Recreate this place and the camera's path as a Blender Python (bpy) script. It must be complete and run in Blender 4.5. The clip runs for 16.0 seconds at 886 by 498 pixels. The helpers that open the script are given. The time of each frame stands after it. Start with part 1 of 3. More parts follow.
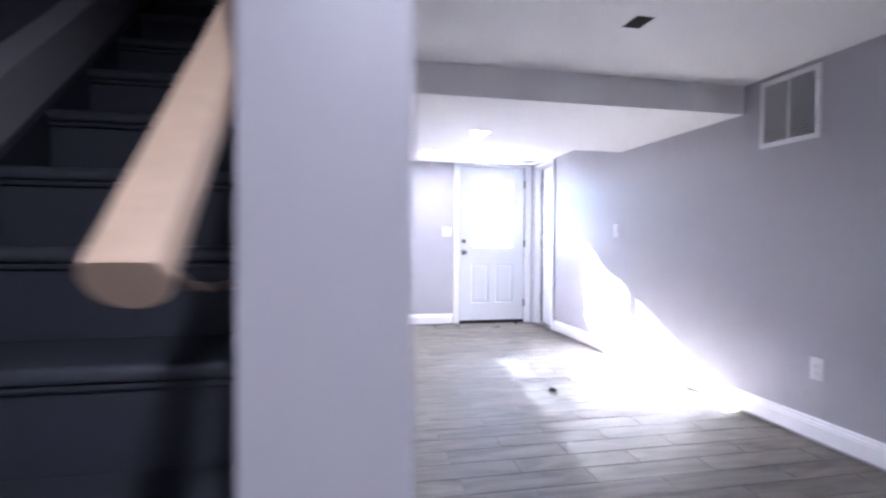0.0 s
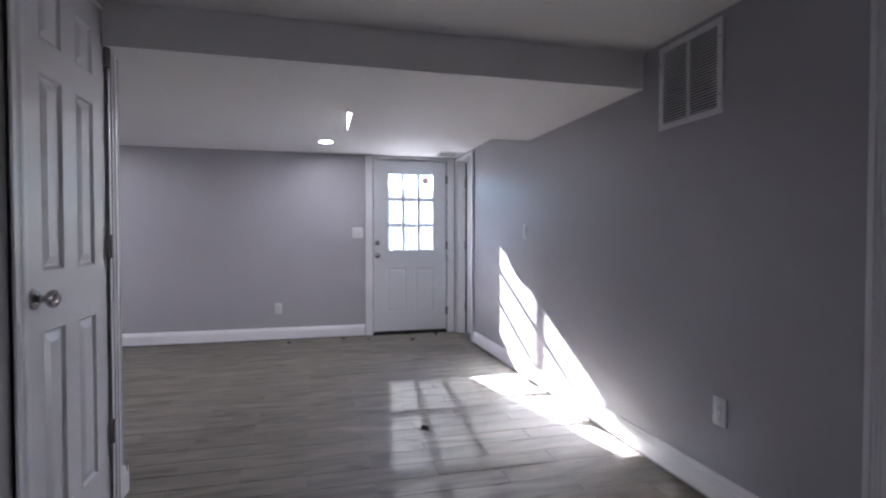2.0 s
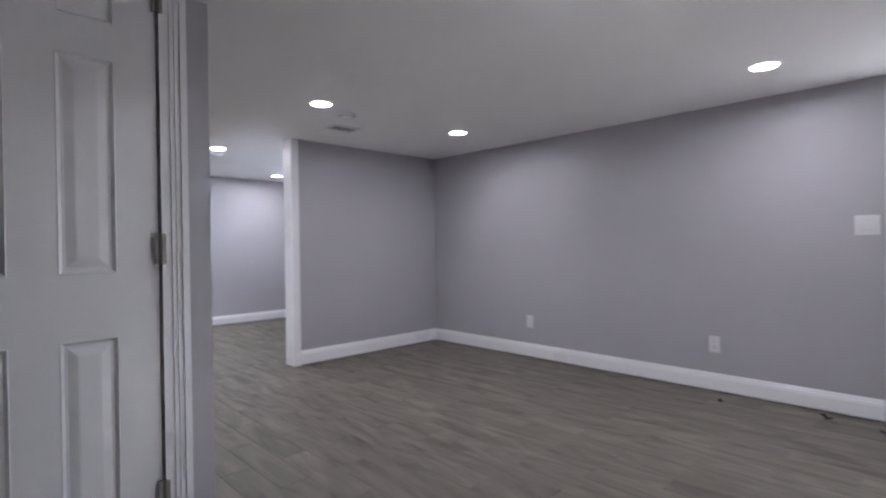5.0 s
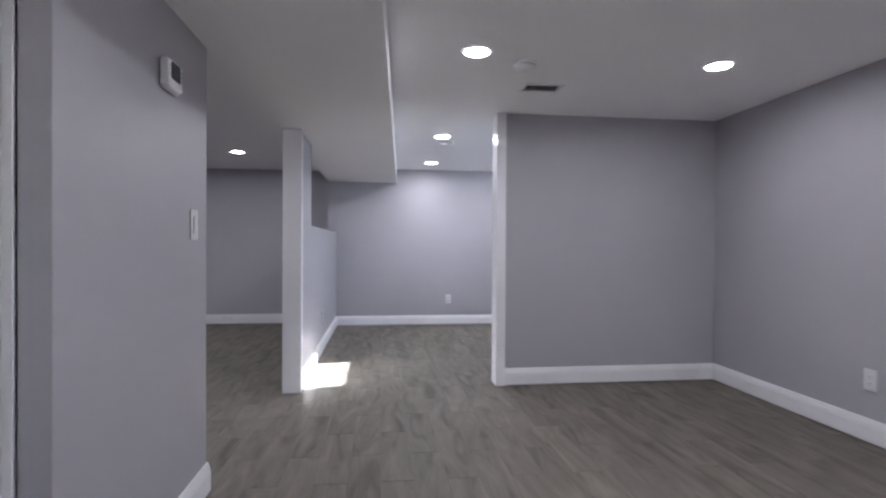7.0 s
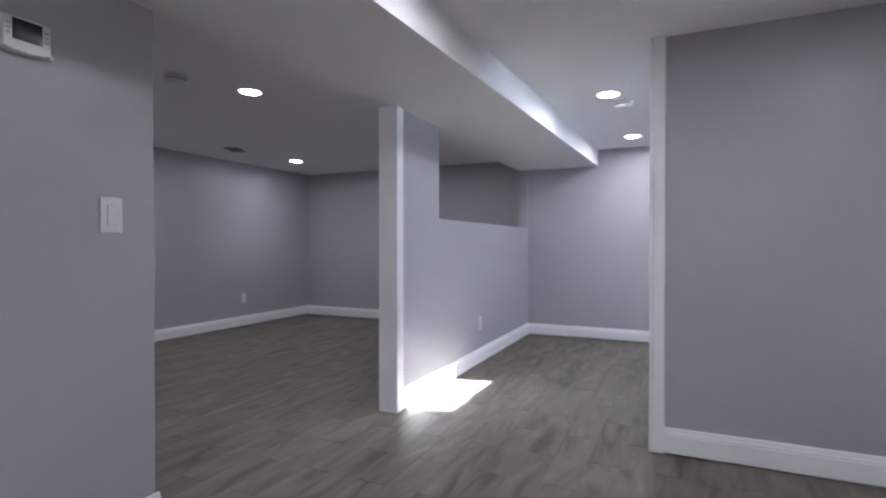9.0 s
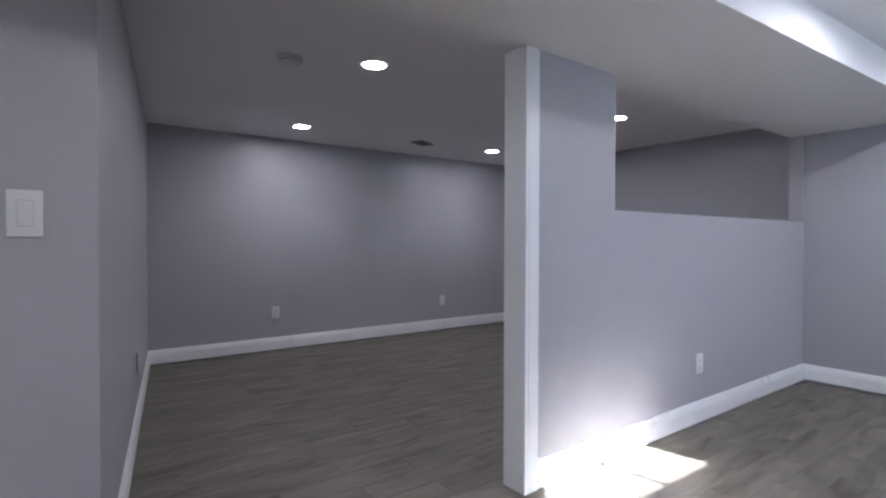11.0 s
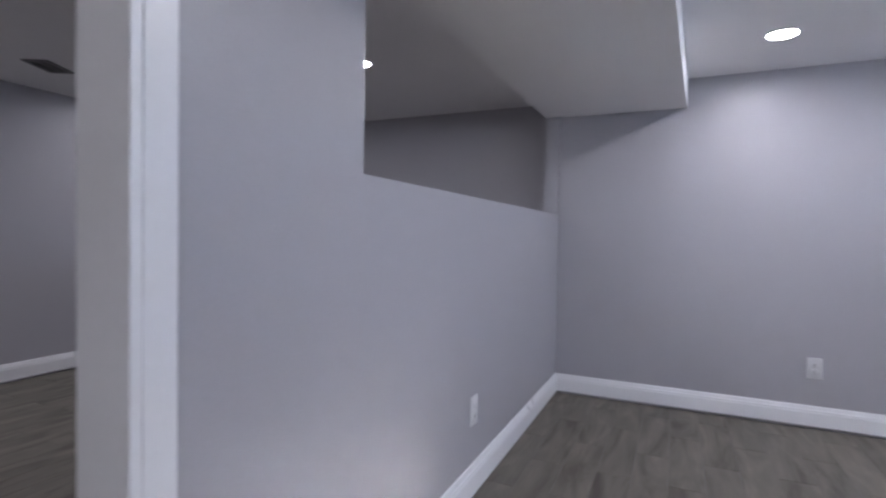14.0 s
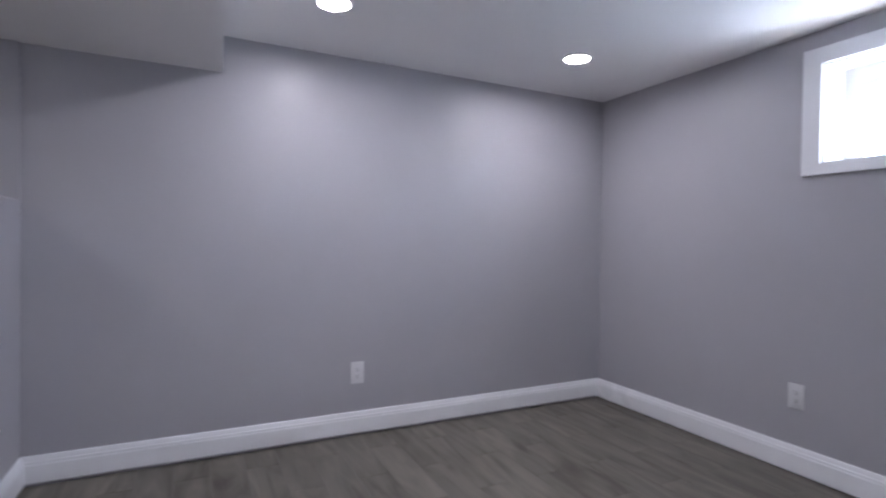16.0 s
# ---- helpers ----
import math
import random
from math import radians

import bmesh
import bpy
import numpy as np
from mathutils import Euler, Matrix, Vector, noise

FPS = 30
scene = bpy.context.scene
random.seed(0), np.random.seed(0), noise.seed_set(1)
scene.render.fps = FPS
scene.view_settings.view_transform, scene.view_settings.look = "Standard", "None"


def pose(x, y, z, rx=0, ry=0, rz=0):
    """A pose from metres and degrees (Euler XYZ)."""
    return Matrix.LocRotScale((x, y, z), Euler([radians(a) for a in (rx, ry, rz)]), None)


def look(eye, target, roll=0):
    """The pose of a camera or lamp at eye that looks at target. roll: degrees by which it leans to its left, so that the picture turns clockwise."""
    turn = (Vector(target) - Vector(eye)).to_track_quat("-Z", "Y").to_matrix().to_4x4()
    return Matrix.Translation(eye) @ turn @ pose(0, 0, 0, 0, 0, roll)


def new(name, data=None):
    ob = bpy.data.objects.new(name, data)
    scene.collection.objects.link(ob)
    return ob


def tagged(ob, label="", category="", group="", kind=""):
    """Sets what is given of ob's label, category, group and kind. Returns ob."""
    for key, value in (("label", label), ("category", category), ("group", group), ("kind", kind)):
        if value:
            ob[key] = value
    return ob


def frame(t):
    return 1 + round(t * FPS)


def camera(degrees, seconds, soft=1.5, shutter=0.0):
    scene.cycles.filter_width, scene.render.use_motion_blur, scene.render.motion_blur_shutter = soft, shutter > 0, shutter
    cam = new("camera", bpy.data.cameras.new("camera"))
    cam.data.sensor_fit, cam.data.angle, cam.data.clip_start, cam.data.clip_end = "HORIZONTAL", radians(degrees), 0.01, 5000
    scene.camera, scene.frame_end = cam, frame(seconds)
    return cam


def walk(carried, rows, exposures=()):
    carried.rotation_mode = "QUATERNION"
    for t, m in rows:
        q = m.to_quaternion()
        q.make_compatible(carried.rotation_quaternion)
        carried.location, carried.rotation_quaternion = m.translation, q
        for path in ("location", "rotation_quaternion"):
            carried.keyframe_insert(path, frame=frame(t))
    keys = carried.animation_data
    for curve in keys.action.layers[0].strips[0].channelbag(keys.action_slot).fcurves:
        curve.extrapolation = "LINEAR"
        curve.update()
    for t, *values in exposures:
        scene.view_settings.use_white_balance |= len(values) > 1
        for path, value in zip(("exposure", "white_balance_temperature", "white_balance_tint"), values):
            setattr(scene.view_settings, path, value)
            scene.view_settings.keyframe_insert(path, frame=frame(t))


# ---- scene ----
cam = camera(82.0, 16.0, soft=2.2, shutter=0.4)
PATH = [
    (0, (-2.548, -6.400, 1.087), (-2.142, -4.442, 1.050), 0.4),
    (0.3, (-2.320, -6.447, 1.090), (-1.809, -4.514, 1.054), 0.0),
    (0.5, (-2.253, -6.417, 1.100), (-1.683, -4.500, 1.063), 0.0),
    (1, (-2.066, -6.297, 1.116), (-1.458, -4.392, 1.077), -0.1),
    (1.5, (-1.858, -6.103, 1.135), (-1.274, -4.191, 1.091), -0.0),
    (2, (-1.655, -5.900, 1.135), (-1.166, -3.962, 1.089), -0.0),
    (2.5, (-1.392, -5.692, 1.145), (-1.140, -3.708, 1.100), -0.3),
    (3, (-1.165, -5.420, 1.124), (-1.241, -3.422, 1.086), -0.6),
    (3.5, (-0.967, -5.104, 1.115), (-1.377, -3.147, 1.084), -0.9),
    (4, (-0.871, -4.788, 1.106), (-1.659, -2.950, 1.080), -1.0),
    (4.5, (-0.798, -4.420, 1.092), (-1.926, -2.768, 1.071), -0.9),
    (5, (-0.735, -4.016, 1.102), (-2.175, -2.628, 1.083), -0.7),
    (7.5, (-1.455, -2.368, 1.065), (-3.453, -2.446, 1.051), 0.4),
    (8, (-1.710, -2.090, 1.076), (-3.670, -2.486, 1.059), 0.3),
    (8.5, (-1.974, -1.851, 1.078), (-3.880, -2.459, 1.055), 0.0),
    (9, (-2.252, -1.656, 1.048), (-4.067, -2.496, 1.029), -0.0),
    (9.5, (-2.537, -1.592, 1.066), (-4.174, -2.741, 1.039), -0.1),
    (10, (-2.866, -1.565, 1.067), (-4.306, -2.953, 1.047), -0.1),
    (12.5, (-3.931, -2.159, 1.094), (-5.024, -3.834, 1.056), 0.1),
    (13, (-4.035, -2.283, 1.077), (-5.473, -3.674, 1.036), 0.2),
    (13.5, (-4.270, -2.399, 1.063), (-5.944, -3.491, 1.028), 0.3),
    (14, (-4.490, -2.496, 1.075), (-6.307, -3.330, 1.023), 1.0),
    (14.5, (-4.704, -2.607, 1.080), (-6.662, -3.015, 1.032), 1.4),
    (15, (-4.967, -2.656, 1.076), (-6.963, -2.549, 1.039), 1.3),
    (15.5, (-5.151, -2.614, 1.081), (-7.082, -2.094, 1.052), 1.1),
    (16, (-5.288, -2.588, 1.081), (-7.083, -1.705, 1.054), 0.8),
]
EXPOSURES = [(0.0, 6.25, 5650, 19), (0.3, 5.85, 5800, 18), (0.5, 5.42, 5950, 16), (1.0, 4.92, 6050, 16), (1.5, 4.67, 6050, 16), (2.5, 4.42, 6050, 16), (3.5, 4.28, 6050, 16), (4.0, 4.35, 6100, 15),
             (5.0, 4.62, 6200, 13), (7.5, 4.55, 6150, 13), (8.5, 4.47, 6100, 12), (10.0, 4.45, 6050, 12), (12.5, 4.53, 6080, 12), (13.6, 4.40, 6120, 13), (14.5, 4.2, 6150, 15), (15.2, 4.17, 6200, 16), (16.0, 4.15, 6150, 15)]
walk(cam, [(t, look(eye, aim, roll)) for t, eye, aim, roll in PATH], EXPOSURES)

# ---- world, sun and lamps ----
SUN_WAY = Vector((0.195, -1.0, -0.5)).normalized()
world = bpy.data.worlds.new("sky")
scene.world = world
world.use_nodes = True
wn = world.node_tree.nodes
sky = wn.new("ShaderNodeTexSky")
sky.sky_type = "NISHITA"
sky.sun_disc = False
sky.dust_density, sky.ozone_density = 0.0, 3.0
sky.sun_elevation = math.asin(-SUN_WAY.z)
sky.sun_rotation = math.atan2(-SUN_WAY.x, -SUN_WAY.y)
world.node_tree.links.new(sky.outputs["Color"], wn["Background"].inputs["Color"])
wn["Background"].inputs["Strength"].default_value = 0.05

sun = new("sun", bpy.data.lights.new("sun", "SUN"))
sun.data.energy, sun.data.angle, sun.data.color = 5.0, radians(0.5), (1.0, 0.985, 0.97)
sun.matrix_world = look((0, 0, 0), SUN_WAY)

# added spot lamp for the dimmer second sun patch; its reflector is unseen
glint = new("second_sun_patch_spot", bpy.data.lights.new("second_sun_patch_spot", "SPOT"))
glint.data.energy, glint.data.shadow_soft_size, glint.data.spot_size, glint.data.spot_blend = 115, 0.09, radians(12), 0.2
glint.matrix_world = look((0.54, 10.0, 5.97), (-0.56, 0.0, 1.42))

# daylight standing in the basement window
opening = new("window_skylight", bpy.data.lights.new("window_skylight", "AREA"))
opening.data.shape, opening.data.size, opening.data.size_y = "RECTANGLE", 0.78, 0.30
opening.data.energy, opening.data.color = 0.45, (0.58, 0.77, 1.0)
opening.matrix_world = look((-6.175, 0.25, 1.64), (-6.175, -0.75, 1.64))

CEIL, SOFFIT = 2.08, 1.90
LAMP_WATTS = 0.47
# Last entry is an unseen lamp behind the start, added to light the hall.
LAMPS = [(-1.54, -0.72), (-3.86, -0.80), (-3.84, -2.17), (-1.50, -2.26), (-5.92, -2.10), (-7.43, -2.06),
         (-7.45, -0.735), (-4.84, -4.29), (-7.23, -5.97), (-5.08, -6.05), (-7.02, -4.22), (-2.35, -7.05)]


# ---- materials ----
def material(name, colour, rough=0.5, metal=0.0, spec=0.5, grain=0.0, scale=60.0, stain=0.0, bump=0.0, stain_scale=1.6):
    """A painted or plain surface with fine grain and broad uneven wear."""
    m = bpy.data.materials.new(name)
    m.use_nodes = True
    n, l = m.node_tree.nodes, m.node_tree.links
    b = n["Principled BSDF"]
    b.inputs["Roughness"].default_value, b.inputs["Metallic"].default_value = rough, metal
    b.inputs["Specular IOR Level"].default_value = spec
    b.inputs["Base Color"].default_value = (*colour, 1)
    if grain or stain or bump:
        geo = n.new("ShaderNodeNewGeometry")
        fine, broad = n.new("ShaderNodeTexNoise"), n.new("ShaderNodeTexNoise")
        fine.inputs["Scale"].default_value, fine.inputs["Detail"].default_value = scale, 4
        broad.inputs["Scale"].default_value, broad.inputs["Detail"].default_value = stain_scale, 5
        for t in (fine, broad):
            l.new(geo.outputs["Position"], t.inputs["Vector"])
        def ranged(tex, amount):
            r = n.new("ShaderNodeMapRange")
            r.inputs["From Min"].default_value, r.inputs["From Max"].default_value = 0.25, 0.75
            r.inputs["To Min"].default_value, r.inputs["To Max"].default_value = 1 - amount, 1 + amount
            l.new(tex.outputs["Fac"], r.inputs["Value"])
            return r.outputs["Result"]
        mul = n.new("ShaderNodeMath")
        mul.operation = "MULTIPLY"
        l.new(ranged(fine, grain), mul.inputs[0])
        l.new(ranged(broad, stain), mul.inputs[1])
        mix = n.new("ShaderNodeMix")
        mix.data_type, mix.blend_type = "RGBA", "MULTIPLY"
        mix.inputs["Factor"].default_value = 1
        mix.inputs["A"].default_value = (*colour, 1)
        l.new(mul.outputs[0], mix.inputs["B"])
        l.new(mix.outputs["Result"], b.inputs["Base Color"])
        rr = n.new("ShaderNodeMath")
        rr.operation = "MULTIPLY"
        rr.inputs[1].default_value = rough
        l.new(ranged(broad, 0.15), rr.inputs[0])
        l.new(rr.outputs[0], b.inputs["Roughness"])
        if bump:
            bp = n.new("ShaderNodeBump")
            bp.inputs["Strength"].default_value, bp.inputs["Distance"].default_value = bump, 0.002
            l.new(fine.outputs["Fac"], bp.inputs["Height"])
            l.new(bp.outputs["Normal"], b.inputs["Normal"])
    return m


def glowing(name, colour, strength):
    m = bpy.data.materials.new(name)
    m.use_nodes = True
    b = m.node_tree.nodes["Principled BSDF"]
    b.inputs["Base Color"].default_value = (0.8, 0.8, 0.8, 1)
    b.inputs["Emission Color"].default_value = (*colour, 1)
    b.inputs["Emission Strength"].default_value = strength
    return m


def clear_glass(name):
    m = bpy.data.materials.new(name)
    m.use_nodes = True
    b = m.node_tree.nodes["Principled BSDF"]
    b.inputs["Transmission Weight"].default_value, b.inputs["Roughness"].default_value = 1.0, 0.0
    b.inputs["IOR"].default_value = 1.05
    return m


def wood_tile(name):
    """Grey wood-look porcelain: streaks along x, each tile its own tone."""
    m = bpy.data.materials.new(name)
    m.use_nodes = True
    n, l = m.node_tree.nodes, m.node_tree.links
    b = n["Principled BSDF"]
    b.inputs["Specular IOR Level"].default_value = 0.3
    geo, info = n.new("ShaderNodeNewGeometry"), n.new("ShaderNodeObjectInfo")
    rnd = n.new("ShaderNodeMath")
    rnd.operation = "ADD"
    l.new(info.outputs["Random"], rnd.inputs[0])
    l.new(geo.outputs["Random Per Island"], rnd.inputs[1])
    shift = n.new("ShaderNodeMath")
    shift.operation = "MULTIPLY"
    shift.inputs[1].default_value = 37.0
    l.new(rnd.outputs[0], shift.inputs[0])
    off = n.new("ShaderNodeCombineXYZ")
    for k in ("X", "Y", "Z"):
        l.new(shift.outputs[0], off.inputs[k])
    add = n.new("ShaderNodeVectorMath")
    l.new(geo.outputs["Position"], add.inputs[0])
    l.new(off.outputs[0], add.inputs[1])
    def streak(sx, sy, scale, detail, distort):
        mp = n.new("ShaderNodeMapping")
        mp.inputs["Scale"].default_value = (sx, sy, 1)
        l.new(add.outputs[0], mp.inputs["Vector"])
        t = n.new("ShaderNodeTexNoise")
        t.inputs["Scale"].default_value, t.inputs["Detail"].default_value = scale, detail
        t.inputs["Distortion"].default_value = distort
        l.new(mp.outputs[0], t.inputs["Vector"])
        return t.outputs["Fac"]
    ramp = n.new("ShaderNodeValToRGB")
    e = ramp.color_ramp.elements
    e[0].position, e[0].color = 0.28, (0.088, 0.075, 0.062, 1)
    e[1].position, e[1].color = 0.72, (0.200, 0.183, 0.155, 1)
    mid = ramp.color_ramp.elements.new(0.45)
    mid.color = (0.140, 0.127, 0.107, 1)
    l.new(streak(0.9, 3.9, 2.1, 4, 1.3), ramp.inputs["Fac"])
    ramp2 = n.new("ShaderNodeValToRGB")
    f = ramp2.color_ramp.elements
    f[0].position, f[0].color = 0.3, (0.96, 0.957, 0.953, 1)
    f[1].position, f[1].color = 0.6, (1.06, 1.06, 1.05, 1)
    l.new(streak(3.0, 60.0, 2.5, 4, 0.2), ramp2.inputs["Fac"])
    mix = n.new("ShaderNodeMix")
    mix.data_type, mix.blend_type = "RGBA", "MULTIPLY"
    mix.inputs["Factor"].default_value = 1
    l.new(ramp.outputs["Color"], mix.inputs["A"])
    l.new(ramp2.outputs["Color"], mix.inputs["B"])
    tone = n.new("ShaderNodeMapRange")
    tone.inputs["From Max"].default_value = 2.0
    tone.inputs["To Min"].default_value, tone.inputs["To Max"].default_value = 0.88, 1.12
    l.new(rnd.outputs[0], tone.inputs["Value"])
    mix2 = n.new("ShaderNodeMix")
    mix2.data_type, mix2.blend_type = "RGBA", "MULTIPLY"
    mix2.inputs["Factor"].default_value = 1
    l.new(mix.outputs["Result"], mix2.inputs["A"])
    l.new(tone.outputs["Result"], mix2.inputs["B"])
    l.new(mix2.outputs["Result"], b.inputs["Base Color"])
    rough = n.new("ShaderNodeMapRange")
    rough.inputs["To Min"].default_value, rough.inputs["To Max"].default_value = 0.48, 0.66
    l.new(streak(2.0, 5.0, 3.0, 5, 0.3), rough.inputs["Value"])
    l.new(rough.outputs["Result"], b.inputs["Roughness"])
    bp = n.new("ShaderNodeBump")
    bp.inputs["Strength"].default_value, bp.inputs["Distance"].default_value = 0.12, 0.001
    l.new(streak(3.0, 60.0, 2.5, 4, 0.2), bp.inputs["Height"])
    l.new(bp.outputs["Normal"], b.inputs["Normal"])
    return m


PAINT = material("grey_wall_paint", (0.40, 0.392, 0.42), 0.40, spec=0.4, grain=0.02, scale=140, stain=0.025, bump=0.12)
CEIL_PAINT = material("white_ceiling_paint", (0.84, 0.83, 0.835), 0.7, grain=0.015, scale=120, stain=0.02, bump=0.1)
TRIM_PAINT = material("white_trim_paint", (0.80, 0.80, 0.82), 0.3, grain=0.01, scale=90, stain=0.02, bump=0.04)
DOOR_PAINT = material("white_door_paint", (0.76, 0.76, 0.78), 0.33, grain=0.015, scale=160, stain=0.03, bump=0.05)
ENTRY_PAINT = material("pale_blue_grey_door_paint", (0.62, 0.64, 0.67), 0.4, grain=0.01, scale=160, stain=0.03, bump=0.04)
BEIGE_PAINT = material("beige_door_paint", (0.60, 0.57, 0.47), 0.5, grain=0.02, scale=80, stain=0.04, bump=0.05)
PLASTIC = material("white_plastic", (0.68, 0.68, 0.69), 0.32, stain=0.01, grain=0.005)
GREY_PLASTIC = material("grey_plastic", (0.42, 0.42, 0.43), 0.4, grain=0.01)
SCREEN = material("dark_display", (0.02, 0.022, 0.028), 0.12)
# Black sheets of this stand in for the shade inside ducts and slots.
DARK = material("void_shade_black", (0.012, 0.012, 0.014), 0.9, grain=0.05)
NICKEL = material("satin_nickel", (0.38, 0.37, 0.36), 0.16, metal=1.0, grain=0.04, scale=200)
HINGE_METAL = material("dull_steel_hinge", (0.28, 0.27, 0.26), 0.4, metal=1.0, grain=0.06, scale=150)
VENT_METAL = material("white_enamel_metal", (0.74, 0.74, 0.75), 0.38, grain=0.01, stain=0.03)
BROWN_METAL = material("dark_register_metal", (0.16, 0.15, 0.15), 0.45, grain=0.03)
RAIL_WOOD = material("pale_pine_handrail", (0.55, 0.41, 0.29), 0.45, grain=0.06, scale=45, stain=0.06, bump=0.05)
BRASS = material("aged_brass", (0.2, 0.15, 0.11), 0.35, metal=1.0, grain=0.04)
STAIR_PAINT = material("dark_slate_stair_paint", (0.030, 0.034, 0.046), 0.55, grain=0.08, scale=40, stain=0.12, bump=0.1)
NOSING_PAINT = material("lighter_slate_nosing_paint", (0.05, 0.055, 0.068), 0.5, grain=0.1, scale=60, stain=0.15, bump=0.1)
# Wall paint darkened in place of the stairwell's shade.
SHADED_STAIR_WALL = material("shade_darkened_stair_wall_paint", (0.13, 0.128, 0.145), 0.5, grain=0.02, stain=0.03, bump=0.1)
RUBBER = material("black_rubber", (0.015, 0.015, 0.016), 0.7, grain=0.05)
GROUT = material("grey_brown_grout", (0.18, 0.168, 0.15), 0.85, grain=0.08, scale=150, stain=0.06)
TILE = wood_tile("grey_wood_look_tile")
LEAF = material("dry_leaf", (0.022, 0.016, 0.012), 0.8, grain=0.2, scale=90)
GLASS = clear_glass("window_glass")
LENS = glowing("lit_lamp_lens", (1.0, 0.95, 0.97), 5.0)
# Fence white is dulled so less light shows through the door panes.
FENCE_PAINT = material("dulled_white_fence", (0.55, 0.55, 0.55), 0.5, grain=0.02, stain=0.03)
# Ground grey is set dark to curb light bounced in through the door.
EARTH = material("darkened_grey_ground", (0.09, 0.09, 0.094), 0.9, grain=0.1, scale=20, stain=0.12)
RED = material("red_sticker_print", (0.72, 0.16, 0.18), 0.9)
WHITE_PRINT = material("white_sticker_print", (0.85, 0.8, 0.82), 0.9)
for film_print in (RED, WHITE_PRINT):
    film_print.node_tree.nodes["Principled BSDF"].inputs["Transmission Weight"].default_value = 0.0


# ---- building helpers ----
def box(bm, x0, x1, y0, y1, z0, z1):
    v = [bm.verts.new((x, y, z)) for x in (x0, x1) for y in (y0, y1) for z in (z0, z1)]
    for q in ((0, 1, 3, 2), (4, 6, 7, 5), (0, 4, 5, 1), (2, 3, 7, 6), (0, 2, 6, 4), (1, 5, 7, 3)):
        bm.faces.new([v[i] for i in q])
    return v


def slab(*spans):
    """A mesh of boxes, each (x0, x1, y0, y1, z0, z1)."""
    bm = bmesh.new()
    for s in spans:
        box(bm, *s)
    return bm


def soft_box(x0, x1, y0, y1, z0, z1, r=0.002, seg=2):
    bm = slab((x0, x1, y0, y1, z0, z1))
    bmesh.ops.bevel(bm, geom=bm.edges[:], offset=r, segments=seg, affect="EDGES", profile=0.5)
    return bm


def prism(points, z0, z1):
    """Upright prism over a plan outline, counter-clockwise."""
    bm = bmesh.new()
    lo = [bm.verts.new((x, y, z0)) for x, y in points]
    hi = [bm.verts.new((x, y, z1)) for x, y in points]
    bm.faces.new(lo[::-1])
    bm.faces.new(hi)
    for i in range(len(points)):
        j = (i + 1) % len(points)
        bm.faces.new((lo[i], lo[j], hi[j], hi[i]))
    return bm


def lathe(profile, steps=32):
    """Turned round z: profile of (radius, z), closed with caps where the radius is 0."""
    bm = bmesh.new()
    rings = []
    for r, z in profile:
        if r < 1e-6:
            rings.append([bm.verts.new((0, 0, z))])
        else:
            rings.append([bm.verts.new((r * math.cos(2 * math.pi * k / steps), r * math.sin(2 * math.pi * k / steps), z)) for k in range(steps)])
    for a, b in zip(rings, rings[1:]):
        for k in range(steps):
            j = (k + 1) % steps
            if len(a) == 1 and len(b) > 1:
                bm.faces.new((a[0], b[k], b[j]))
            elif len(b) == 1 and len(a) > 1:
                bm.faces.new((a[k], b[0], a[j]))
            elif len(a) > 1:
                bm.faces.new((a[k], b[k], b[j], a[j]))
    bmesh.ops.recalc_face_normals(bm, faces=bm.faces[:])
    return bm


def mesh_of(name, bm, mat, smooth=False):
    bmesh.ops.recalc_face_normals(bm, faces=bm.faces[:])
    me = bpy.data.meshes.new(name)
    bm.to_mesh(me)
    bm.free()
    me.materials.append(mat)
    if smooth:
        me.polygons.foreach_set("use_smooth", [True] * len(me.polygons))
        me.set_sharp_from_angle(angle=radians(35))
    return me


def part(name, bm, mat, parent, label="", smooth=False, at=None):
    ob = new(name, mesh_of(name, bm, mat, smooth))
    ob.parent = parent
    if at is not None:
        ob.matrix_local = at
    if label:
        ob["label"] = label
    return ob


def structure(name, bm, mat, label, category, smooth=False):
    return tagged(new(name, mesh_of(name, bm, mat, smooth)), label, category, kind="structure")


def thing(name, label, category, group="", m=None, kind=""):
    ob = tagged(new(name), label, category, group, kind)
    ob.empty_display_size = 0.05
    if m is not None:
        ob.matrix_world = m
    return ob


# ---- large structure ----
structure("floor", slab((-8.60, 0.0, -6.82, 0.0, -0.16, -0.0018), (-3.6, 0.0, -7.72, -6.82, -0.16, -0.0018)), GROUT, "grey wood-look porcelain tile floor with thin grout joints", "floor")
FLOOR = bpy.data.objects["floor"]

# outer shell; the north wall carries the entry door and the basement window
WIN = (-6.63, -5.72, 1.46, 1.925)
# The lower outer head above the door is added to trim the sun patch.
structure("wall_north", slab(
    (-8.60, WIN[0], 0.0, 0.28, -0.16, 2.3), (WIN[0], WIN[1], 0.0, 0.28, -0.16, WIN[2]), (WIN[0], WIN[1], 0.0, 0.28, WIN[3], 2.3),
    (WIN[1], -1.03, 0.0, 0.28, -0.16, 2.3), (-1.03, -0.09, 0.0, 0.15, 2.055, 2.3), (-1.03, -0.09, 0.15, 0.28, 1.93, 2.3), (-0.09, 0.3, 0.0, 0.28, -0.16, 2.3)),
    PAINT, "grey painted basement wall with a satin sheen", "wall")
